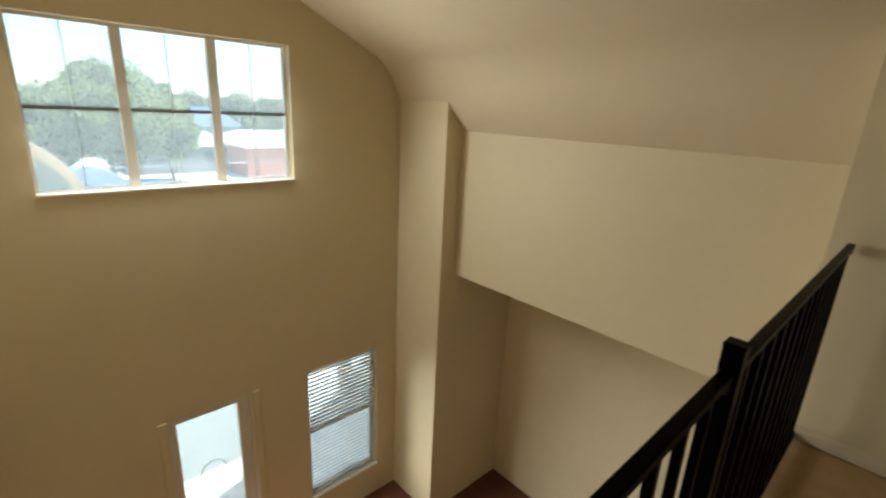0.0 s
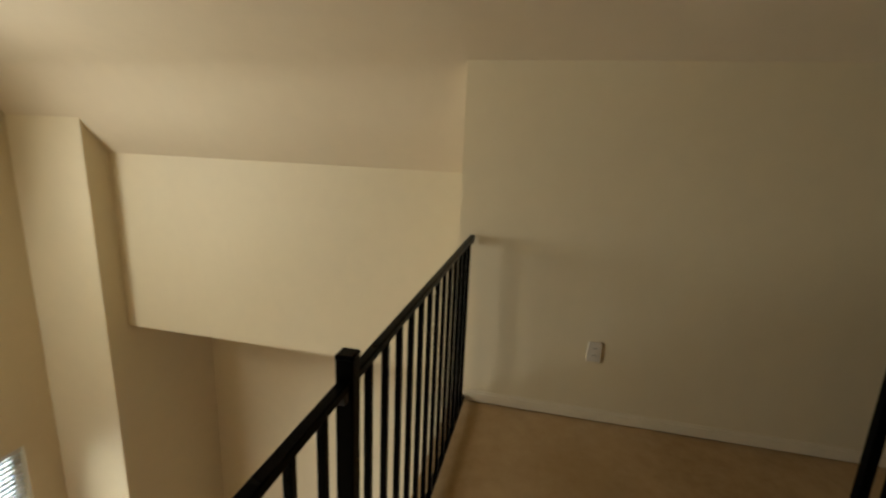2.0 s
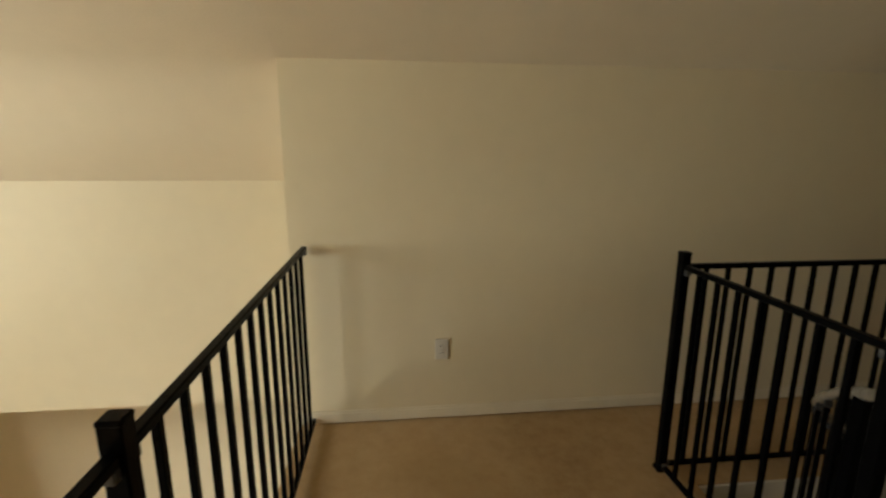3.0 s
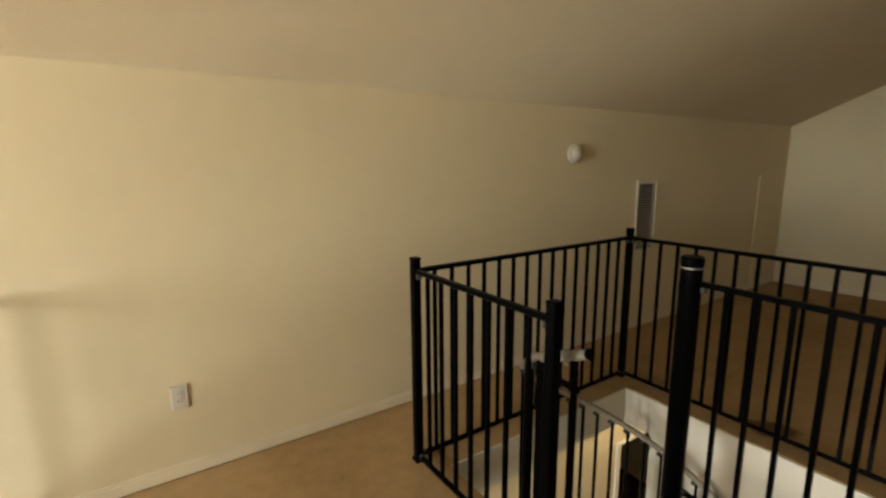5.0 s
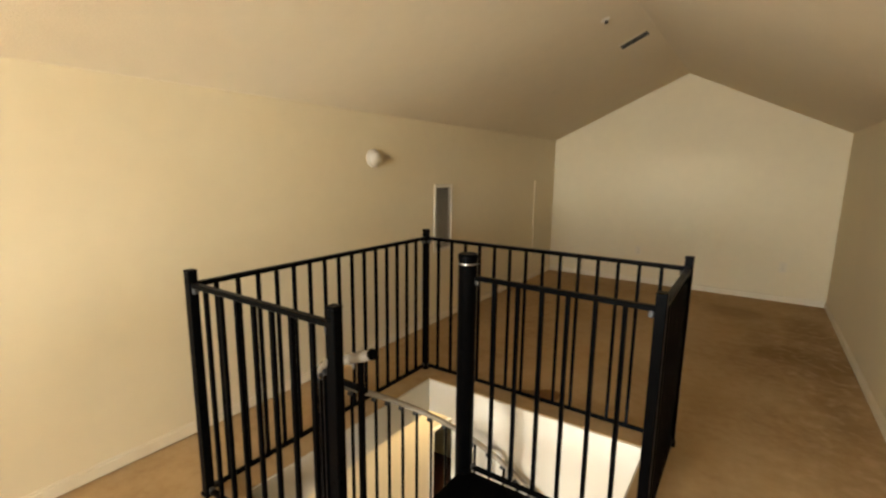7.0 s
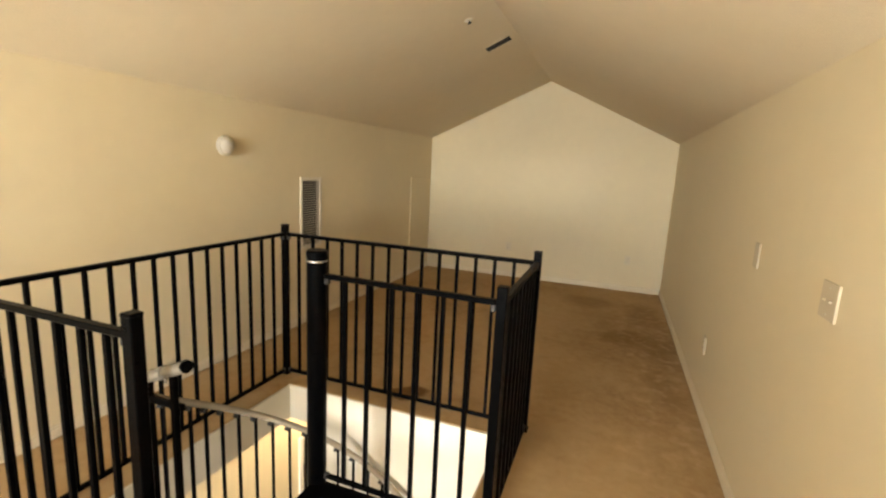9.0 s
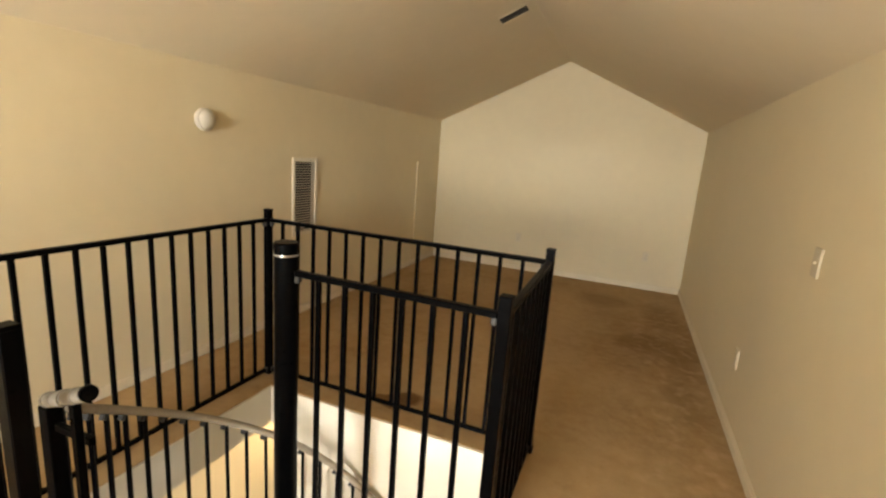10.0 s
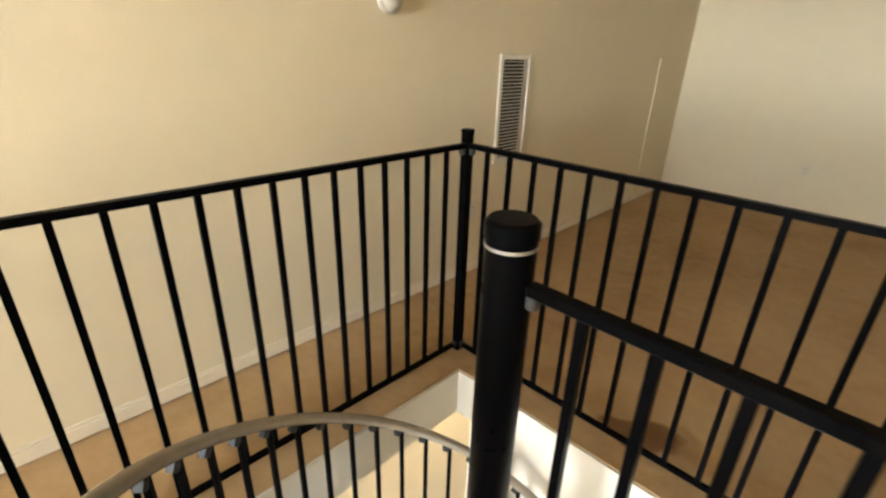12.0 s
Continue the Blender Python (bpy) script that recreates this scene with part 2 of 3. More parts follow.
def prism(bm, outline, y0, y1):
    """An outline in x and z, drawn out along y."""
    a = [bm.verts.new((x, y0, z)) for x, z in outline]
    b = [bm.verts.new((x, y1, z)) for x, z in outline]
    n = len(outline)
    bm.faces.new(a)
    bm.faces.new(b[::-1])
    for k in range(n):
        bm.faces.new((a[k], b[k], b[(k + 1) % n], a[(k + 1) % n]))
    return bm


def mesh(name, bm, material, smooth=False):
    bmesh.ops.recalc_face_normals(bm, faces=bm.faces[:])
    me = bpy.data.meshes.new(name)
    bm.to_mesh(me)
    bm.free()
    me.materials.append(material)
    if smooth:
        me.polygons.foreach_set("use_smooth", [True] * len(me.polygons))
        me.set_sharp_from_angle(angle=radians(40))
    return me


def part(name, bm, material, parent, label="", smooth=False):
    ob = new(name, mesh(name, bm, material, smooth))
    ob.parent = parent
    return tagged(ob, label)


def piece(name, me, parent, m):
    """One of many alike parts, on shared mesh data."""
    ob = new(name, me)
    ob.parent = parent
    ob.matrix_basis = m
    return ob


def thing(name, at, label, category, group=""):
    """An empty at a thing's base; its parts are built in the room's own axes."""
    ob = new(name)
    ob.empty_display_size = 0.1
    ob.location = at
    return tagged(ob, label, category, group)


def local(ob):
    """Sets all parts of a thing, built in the room's axes, back against its base."""
    off = Matrix.Translation(-Vector(ob.location))
    for o in ob.children:
        o.matrix_basis = off @ o.matrix_basis
    return ob


def structure(name, bm, material, label, category="", smooth=False):
    return tagged(new(name, mesh(name, bm, material, smooth)), label, category or name.split("_")[0], "", "structure")


def cells(bm, us, vs, holes, make):
    """Fills a grid between the lines us and vs but for the holes (u0, v0, u1, v1)."""
    for u0, u1 in zip(us, us[1:]):
        for v0, v1 in zip(vs, vs[1:]):
            u, v = (u0 + u1) / 2, (v0 + v1) / 2
            if not any(h[0] < u < h[2] and h[1] < v < h[3] for h in holes):
                make(bm, u0, v0, u1, v1)
    return bm


# ---- the plan ----
W, NORTH, SOUTH, EDGE = 3.24, 6.2, -4.6, -1.12      # loft width, gable wall, window wall, open edge of the loft
EAVE, RIDGE, MID = 1.90, 2.66, 1.64
LOW, SLAB = -3.0, -0.235                            # lower floor, underside of the loft floor
HX0, HY0, HX1, HY1 = 0.66, 0.76, 2.13, 2.215        # stairwell opening
RAIL_Y = -1.041                                     # guard rail at the open edge

# loft floor with its opening
bm = cells(bmesh.new(), [0.0, HX0, HX1, W], [EDGE, HY0, HY1, NORTH], [(HX0, HY0, HX1, HY1)],
           lambda b, u0, v0, u1, v1: box(b, u0, v0, SLAB, u1, v1, 0.0))
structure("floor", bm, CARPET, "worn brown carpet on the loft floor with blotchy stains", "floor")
bm = bmesh.new()
box(bm, HX0 - 0.001, HY0, SLAB - 0.006, HX0 + 0.012, HY1, -0.006)
box(bm, HX0 + 0.012, HY1 - 0.012, SLAB - 0.006, HX1 - 0.012, HY1 + 0.001, -0.006)
box(bm, HX1 - 0.012, HY0, SLAB - 0.006, HX1 + 0.001, HY1, -0.012)
box(bm, HX0 + 0.012, HY0 - 0.001, SLAB - 0.006, HX1 - 0.012, HY0 + 0.012, -0.012)
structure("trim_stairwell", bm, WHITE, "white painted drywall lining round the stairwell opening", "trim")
bm = cells(bmesh.new(), [-1.37, HX0, HX1, W], [EDGE, HY0, HY1, 5.2], [(HX0, HY0, HX1, HY1)],
           lambda b, u0, v0, u1, v1: box(b, u0, v0, SLAB - 0.02, u1, v1, SLAB - 0.002))
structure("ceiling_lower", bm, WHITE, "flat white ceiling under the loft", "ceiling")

# walls of the loft
bm = box(bmesh.new(), -0.14, EDGE, SLAB, 0.0, NORTH, EAVE + 0.05)
structure("wall_west", bm, PAINT, "long cream painted loft wall under the low eave", "wall")
bm = box(bmesh.new(), W, SOUTH - 0.15, LOW, W + 0.14, NORTH, EAVE + 0.05)
structure("wall_east", bm, PAINT, "long cream painted side wall", "wall")
bm = prism(bmesh.new(), [(-0.14, SLAB), (W + 0.14, SLAB), (W + 0.14, EAVE + 0.02), (MID, RIDGE + 0.08), (-0.14, EAVE + 0.02)], NORTH, NORTH + 0.14)
structure("wall_north", bm, PAINT, "cream painted gable end wall", "wall")

# south wall with the high window, the lower window and the door
UW, LW, DR = (0.873, 0.842, 2.555, 1.91), (0.005, -2.59, 0.83, -1.04), (1.36, LOW, 2.07, -1.04)
bm = cells(bmesh.new(), [-0.3, LW[0], LW[2], UW[0], DR[0], DR[2], UW[2], W], [LOW, LW[1], LW[3], UW[1], UW[3], 2.8], [UW, LW, DR],
           lambda b, u0, v0, u1, v1: box(b, u0, SOUTH - 0.15, v0, u1, SOUTH, v1))
structure("wall_south", bm, PAINT, "tall cream painted window wall over two storeys", "wall")

# the void west of the loft edge: boxed chase, hanging wall and the recess under it
bm = box(bmesh.new(), -1.5, SOUTH - 0.15, LOW, -0.255, -3.92, 1.62)
structure("wall_chase", bm, PAINT, "cream boxed-out chase in the corner of the tall room", "wall")
bm = box(bmesh.new(), -0.60, -3.92, -0.09, -0.45, EDGE, 1.5)
structure("wall_hanging", bm, PAINT, "cream hanging wall over the lower recess", "wall")
bm = box(bmesh.new(), -1.37, -3.92, -0.09, -0.60, EDGE, 0.02)
structure("ceiling_recess", bm, CEIL, "cream soffit over the lower recess", "ceiling")
bm = box(bmesh.new(), -0.60, EDGE, SLAB, -0.14, EDGE + 0.12, 1.95)
structure("wall_return", bm, PAINT, "short cream return wall at the loft edge", "wall")
bm = box(bmesh.new(), -1.5, -3.92, LOW, -1.37, 0.6, -0.09)
structure("wall_recess", bm, PAINT, "cream back wall of the lower recess", "wall")

# ceiling: gable over the loft; over the void its west side bends down to the hanging wall
T = 0.1
bm = prism(bmesh.new(), [(0.0, EAVE), (MID, RIDGE), (W, EAVE), (W, EAVE + T), (MID, RIDGE + T), (0.0, EAVE + T)], EDGE, NORTH)
bend = [(0.0, EAVE), (-0.05, 1.862), (-0.11, 1.795), (-0.17, 1.700), (-0.23, 1.592), (-0.28, 1.505), (-0.36, 1.405), (-0.47, 1.282)]
prism(bm, [*bend[::-1], (MID, RIDGE), (W, EAVE), (W, EAVE + T), (MID, RIDGE + T), (0.3, 2.15), (-0.5, 1.5)], SOUTH - 0.1, EDGE)
structure("ceiling", bm, CEIL, "cream vaulted ceiling with a central ridge", "ceiling", smooth=True)

# lower storey
bm = bmesh.new()
for k in range(36):
    x = -1.37 + k * 0.128
    for j in range(9):
        y = SOUTH + j * 1.25 - (0.6 if k % 2 else 0.0)
        if y > 5.0:
            continue
        box(bm, x + 0.001, max(SOUTH, y + 0.001), LOW - 0.02, x + 0.127, min(5.2, y + 1.249), LOW)
structure("floor_lower", bm, WOOD, "dark red-brown board floor of the lower room", "floor")
bm = box(bmesh.new(), -1.6, SOUTH - 0.15, LOW - 0.2, W + 0.14, 5.5, LOW - 0.021)
structure("floor_lower_base", bm, DARK, "slab under the lower floor", "floor")
bm = cells(bmesh.new(), [0.6, 3.2, 3.95, 5.2], [LOW, -1.17, SLAB - 0.02], [(3.2, LOW, 3.95, -1.17)],
           lambda b, u0, v0, u1, v1: box(b, -0.14, u0, v0, 0.0, u1, v1))
box(bm, -1.5, 0.6, LOW, -0.14, 0.74, SLAB - 0.02)
structure("wall_west_lower", bm, PAINT, "cream lower hall wall with a dark doorway", "wall")
bm = box(bmesh.new(), 0.86, HY1 + 0.002, LOW, W, HY1 + 0.12, SLAB - 0.02)
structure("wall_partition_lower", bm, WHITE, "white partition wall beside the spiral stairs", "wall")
bm = box(bmesh.new(), -1.5, 5.2, LOW - 0.1, W, 5.34, SLAB)
box(bm, -1.5, 0.74, LOW, -1.37, 5.2, SLAB)
structure("wall_north_lower", bm, PAINT, "cream end wall of the lower hall", "wall")


def baseboard(name, x0, y0, x1, y1, dx, dy):
    """A board along a wall, with its rounded top edge."""
    bm = bmesh.new()
    if dx:
        box(bm, min(x0, x0 + dx * 0.014), y0, 0.008, max(x0, x0 + dx * 0.014), y1, 0.062, 0.002)
        box(bm, min(x0, x0 + dx * 0.009), y0, 0.062, max(x0, x0 + dx * 0.009), y1, 0.075, 0.002)
    else:
        box(bm, x0, min(y0, y0 + dy * 0.014), 0.005, x1, max(y0, y0 + dy * 0.014), 0.062)
        box(bm, x0, min(y0, y0 + dy * 0.009), 0.062, x1, max(y0, y0 + dy * 0.009), 0.075, 0.002)
    return structure(name, bm, BASE, "scuffed pale painted baseboard along the carpet", "baseboard")


baseboard("baseboard_west", 0, EDGE, 0, NORTH, 1, 0)
baseboard("baseboard_east", W, EDGE, W, NORTH, -1, 0)
baseboard("baseboard_north", 0.014, NORTH, W - 0.014, NORTH, 0, -1)


# ---- guard rails ----
POST = mesh("post", box(box(bmesh.new(), -0.02, -0.02, 0.0, 0.02, 0.02, 1.056, 0.003), -0.021, -0.021, 1.05, 0.021, 0.021, 1.062, 0.003), BLACK)
FLANGE = mesh("foot_flange", box(bmesh.new(), -0.026, -0.026, 0.0, 0.026, 0.026, 0.022, 0.004), BLACK)
BALUSTER = mesh("baluster", box(bmesh.new(), -0.0088, -0.0088, 0.035, 0.0088, 0.0088, 0.987, 0.0015), BLACK)
CLIP = mesh("clip", box(bmesh.new(), -0.010, -0.0115, -0.014, 0.010, 0.0115, 0.014, 0.003), CLIPM)


def guard_panel(rail, a, b, count, first=None, step=None):
    """Top rail, bottom rail and balusters between two posts at a and b."""
    a, b = Vector((*a, 0)), Vector((*b, 0))
    d = (b - a).normalized()
    turn = Matrix.Rotation(math.atan2(d.y, d.x), 4, "Z")
    span = (b - a).length
    for name, z0, z1, w in (("top_rail", 0.985, 1.007, 0.0135), ("bottom_rail", 0.022, 0.042, 0.0115)):
        bm = box(bmesh.new(), 0.02, -w, z0, span - 0.02, w, z1, 0.003)
        piece(name, mesh(name, bm, BLACK), rail, Matrix.Translation(a) @ turn)
    for k in range(count):
        u = (span * (k + 1) / (count + 1)) if first is None else first + k * step
        piece("baluster", BALUSTER, rail, Matrix.Translation(a + d * u) @ turn @ Matrix.Rotation(random.uniform(-0.03, 0.03), 4, "Z"))
    for u in (0.030, span - 0.030):
        piece("clip", CLIP, rail, Matrix.Translation(a + d * u + Vector((0, 0, 0.975))) @ turn)
        piece("clip", CLIP, rail, Matrix.Translation(a + d * u + Vector((0, 0, 0.034))) @ turn)


def guard_post(rail, x, y):
    piece("post", POST, rail, Matrix.Translation((x, y, 0)))
    piece("foot_flange", FLANGE, rail, Matrix.Translation((x, y, 0)))


well = tagged(new("stairwell_railing"), "black metal guard railing with square balusters round the stairwell", "railing")
SWP, NWP, NEP, EP, SP = (0.545, 0.651), (0.542, 2.329), (2.230, 2.328), (2.239, 1.473), (1.409, 0.657)
for p in (SWP, NWP, NEP, EP, SP):
    guard_post(well, *p)
guard_panel(well, SWP, NWP, 15, 0.108, 0.1036)
guard_panel(well, NWP, NEP, 14, 0.111, 0.1116)
guard_panel(well, NEP, EP, 8)
guard_panel(well, SP, SWP, 7)

edge_rail = tagged(new("loft_edge_railing"), "black metal guard railing along the open loft edge", "railing")
guard_post(edge_rail, 1.632, RAIL_Y)
guard_panel(edge_rail, (0.0, RAIL_Y), (1.632, RAIL_Y), 13)
guard_panel(edge_rail, (1.632, RAIL_Y), (W, RAIL_Y), 13)


# ---- spiral staircase ----
CX, CY, RISE, STEP = 1.403, 1.488, 0.2307, 30.0
HAND_R = 0.685


def polar(deg, r, z):
    return Vector((CX + r * math.cos(radians(deg)), CY + r * math.sin(radians(deg)), z))


stairs = tagged(new("spiral_staircase"), "black steel spiral staircase with a taupe vinyl handrail", "staircase")
column = part("centre_column", rod(bmesh.new(), (CX, CY, LOW), (CX, CY, 1.077), 0.0445, 32), BLACK, stairs, "round black steel column", True)
bm = rod(bmesh.new(), (CX, CY, 1.077), (CX, CY, 1.100), 0.047, 32)
rod(bm, (CX, CY, 1.100), (CX, CY, 1.107), 0.047, 32, 0.040)
part("cap", bm, BLACK, column, "black plastic column cap", True)
part("collar", rod(bmesh.new(), (CX, CY, 1.058), (CX, CY, 1.064), 0.0455, 32), STEEL, column, "thin bare metal ring", True)
# landing in the south-east quarter
bm = box(bmesh.new(), CX - 0.01, HY0 - 0.02, -0.030, HX1 + 0.02, CY + 0.01, -0.004, 0.003)
box(bm, CX - 0.01, HY0 + 0.013, -0.10, CX + 0.025, CY, -0.030)
box(bm, CX, CY - 0.025, -0.10, HX1 - 0.013, CY + 0.01, -0.030)
part("landing", bm, BLACK, stairs, "black steel landing plate")


def tread_mesh():
    """A wedge of plate with a turned-down edge, a hub round the column and a back lip."""
    bm = bmesh.new()
    n, half = 6, radians(STEP / 2 + 3)
    top, low = [], []
    for z, ring in ((0.0, top), (-0.035, low)):
        ring.append(bm.verts.new((0.045 * math.cos(-half), 0.045 * math.sin(-half), z)))
        for k in range(n + 1):
            a = -half + 2 * half * k / n
            ring.append(bm.verts.new((0.70 * math.cos(a), 0.70 * math.sin(a), z)))
        ring.append(bm.verts.new((0.045 * math.cos(half), 0.045 * math.sin(half), z)))
    bm.faces.new(top)
    bm.faces.new(low[::-1])
    for k in range(len(top)):
        j = (k + 1) % len(top)
        bm.faces.new((top[k], low[k], low[j], top[j]))
    rod(bm, (0, 0, -0.19), (0, 0, 0.0), 0.052, 20)
    return mesh("tread", bm, BLACK)


TREAD = tread_mesh()
for k in range(12):
    piece("tread", TREAD, stairs, Matrix.Translation((CX, CY, -RISE * (k + 1))) @ Matrix.Rotation(radians(-90 - STEP / 2 - STEP * k), 4, "Z"))


def hand_z(deg):
    return 0.879 - (-92.0 - deg) * RISE / STEP * 0.985


def hand(deg):
    """The handrail's line: it starts a little wider and flatter over the landing's edge."""
    z = hand_z(deg) if deg < -112 else hand_z(-112) + (deg + 112) * (0.874 - hand_z(-112)) / 27
    return polar(deg, HAND_R + 0.045 * max(0.0, min(1.0, (deg + 118) / 33)), z)


part("handrail", tube(bmesh.new(), [hand(a) for a in np.arange(-110, -449, -4.0)], 0.0185, 12), VINYL, stairs, "taupe vinyl-covered round handrail", True)
stub = [hand(a) for a in np.arange(-85, -111, -2.5)]
loose = part("handrail_end", tube(bmesh.new(), stub, 0.0178, 12), PEEL, stairs, "peeling pale vinyl end of the handrail", True)
rng = random.Random(5)
for k, a in enumerate((-87.5, -92, -97, -103, -108)):
    p, q = hand(a), hand(a - 2.2)
    part("wrap", rod(bmesh.new(), p, q, 0.0195 + 0.0012 * (k % 2), 14), PEEL, loose, "ragged wound vinyl tape", True)
    if k % 2:
        drop = rng.uniform(0.012, 0.024)
        part("tape_tail", box(bmesh.new(), p.x - 0.008, p.y - 0.002, p.z - 0.017 - drop, p.x + 0.006, p.y + 0.001, p.z - 0.015, 0.0008), PEEL, loose)
part("end_plug", rod(bmesh.new(), (1.467, 0.763, 0.876), (1.478, 0.761, 0.877), 0.0195, 16), BLACK, loose, "black rubber plug", True)
SPINDLE = mesh("spindle", box(bmesh.new(), -0.008, -0.008, -0.80, 0.008, 0.008, -0.022, 0.0015), BLACK)
SADDLE = mesh("saddle_bracket", box(box(bmesh.new(), -0.011, -0.011, -0.040, 0.011, 0.011, -0.016, 0.002), -0.008, -0.026, -0.019, 0.008, 0.026, -0.013, 0.002), BRACKET)
for k in range(41):
    a = -114 - 8.2 * k
    p = hand(a)
    turn = Matrix.Rotation(radians(a), 4, "Z")
    piece("spindle", SPINDLE, stairs, Matrix.Translation(p) @ turn)
    piece("saddle_bracket", SADDLE, stairs, Matrix.Translation(p) @ turn @ Matrix.Rotation(math.atan2(RISE / STEP * 57.3, HAND_R), 4, "X"))
# guard panel on the north side of the landing, from the column to the post
guard_panel(stairs, (CX + 0.026, 1.487), (2.237, 1.475), 6, 0.122, 0.1128)
# the two first spindles reach up to the loose rail end
for a, w in ((-89, 0.0095), (-104, 0.019)):
    p = hand(a)
    part("end_post", box(bmesh.new(), p.x - w, p.y - w, -0.25, p.x + w, p.y + w, p.z - 0.014, 0.002), BLACK, stairs)
part("link_bar", box(bmesh.new(), 1.27, 0.79, 0.70, 1.41, 0.806, 0.722, 0.002), BLACK, stairs)


# ---- windows and door ----
def upper_window():
    x0, z0, x1, z1 = UW
    y = SOUTH - 0.075
    win = tagged(new("window_1"), "wide high window of three white sashes with clear panes", "window", "", "structure")
    bm = bmesh.new()
    box(bm, x0, y - 0.05, z0, x0 + 0.02, y, z1)
    box(bm, x1 - 0.02, y - 0.05, z0, x1, y, z1)
    box(bm, x0 + 0.02, y - 0.05, z1 - 0.02, x1 - 0.02, y, z1)
    box(bm, x0 + 0.02, y - 0.05, z0, x1 - 0.02, y, z0 + 0.02)
    part("window_frame", bm, TRIM, win)
    part("window_sill", box(bmesh.new(), x0, y, z0 - 0.001, x1, SOUTH + 0.012, z0 + 0.014, 0.003), TRIM, win)
    ms = (1.432, 2.012)
    for m in ms:
        part("mullion", box(bmesh.new(), m - 0.032, y - 0.055, z0 + 0.02, m + 0.032, y + 0.001, z1 - 0.02, 0.004), TRIM, win)
    edges = [x0 + 0.02, ms[0] - 0.032, ms[0] + 0.032, ms[1] - 0.032, ms[1] + 0.032, x1 - 0.02]
    for a, b in zip(edges[::2], edges[1::2]):
        # backlit shade is put into this rail's colour
        part("meeting_rail", box(bmesh.new(), a, y - 0.045, 1.368, b, y - 0.008, 1.390, 0.003), BACKLIT_SASH, win, "meeting rail coloured dark as if backlit")
        part("muntin", box(bmesh.new(), (a + b) / 2 - 0.0045, y - 0.036, z0 + 0.02, (a + b) / 2 + 0.0045, y - 0.030, z1 - 0.02), SLAT, win)
        for c, d in ((z0 + 0.02, 1.368), (1.390, z1 - 0.02)):
            p = part("pane", box(bmesh.new(), a, y - 0.028, c, b, y - 0.024, d), GLASS, win)
            p.visible_shadow = False
    return win


upper_window()


def lower_window():
    x0, z0, x1, z1 = LW
    y = SOUTH - 0.075
    win = tagged(new("window_2"), "white sash window behind a slatted blind", "window", "", "structure")
    bm = bmesh.new()
    box(bm, x0, y - 0.05, z0, x0 + 0.04, y, z1)
    box(bm, x1 - 0.04, y - 0.05, z0, x1, y, z1)
    box(bm, x0 + 0.04, y - 0.05, z1 - 0.04, x1 - 0.04, y, z1)
    box(bm, x0 + 0.04, y - 0.05, z0, x1 - 0.04, y, z0 + 0.04)
    part("window_frame", bm, TRIM, win)
    part("window_sill", box(bmesh.new(), x0, y, z0 - 0.001, x1, SOUTH + 0.03, z0 + 0.018, 0.004), TRIM, win)
    part("meeting_rail", box(bmesh.new(), x0 + 0.04, y - 0.045, -1.835, x1 - 0.04, y - 0.005, -1.795, 0.003), TRIM, win)
    for c, d in ((z0 + 0.04, -1.835), (-1.795, z1 - 0.04)):
        p = part("pane", box(bmesh.new(), x0 + 0.04, y - 0.028, c, x1 - 0.04, y - 0.024, d), GLASS, win)
        p.visible_shadow = False
    blind = thing("window_blind", (0.42, SOUTH - 0.03, z1), "white slatted window blind lowered over the lower window", "blind")
    part("head_rail", box(bmesh.new(), x0 + 0.012, SOUTH - 0.058, z1 - 0.045, x1 - 0.012, SOUTH - 0.012, z1 - 0.002, 0.003), SLAT, blind)
    slat = mesh("slat", box(bmesh.new(), x0 + 0.02, -0.021, -0.0012, x1 - 0.02, 0.021, 0.0012), SLAT)
    z = z1 - 0.075
    while z > z0 + 0.06:
        tilt = 12 if z > -1.8 else 40
        piece("slat", slat, blind, Matrix.Translation((0, SOUTH - 0.036, z)) @ Matrix.Rotation(radians(tilt), 4, "X"))
        z -= 0.045
    part("bottom_rail", box(bmesh.new(), x0 + 0.02, SOUTH - 0.055, z0 + 0.022, x1 - 0.02, SOUTH - 0.015, z0 + 0.040, 0.003), SLAT, blind)
    for x in (x0 + 0.14, x1 - 0.14):
        part("ladder_cord", box(bmesh.new(), x - 0.002, SOUTH - 0.012, z0 + 0.04, x + 0.002, SOUTH - 0.010, z1 - 0.045), SLAT, blind)
    local(blind)


lower_window()


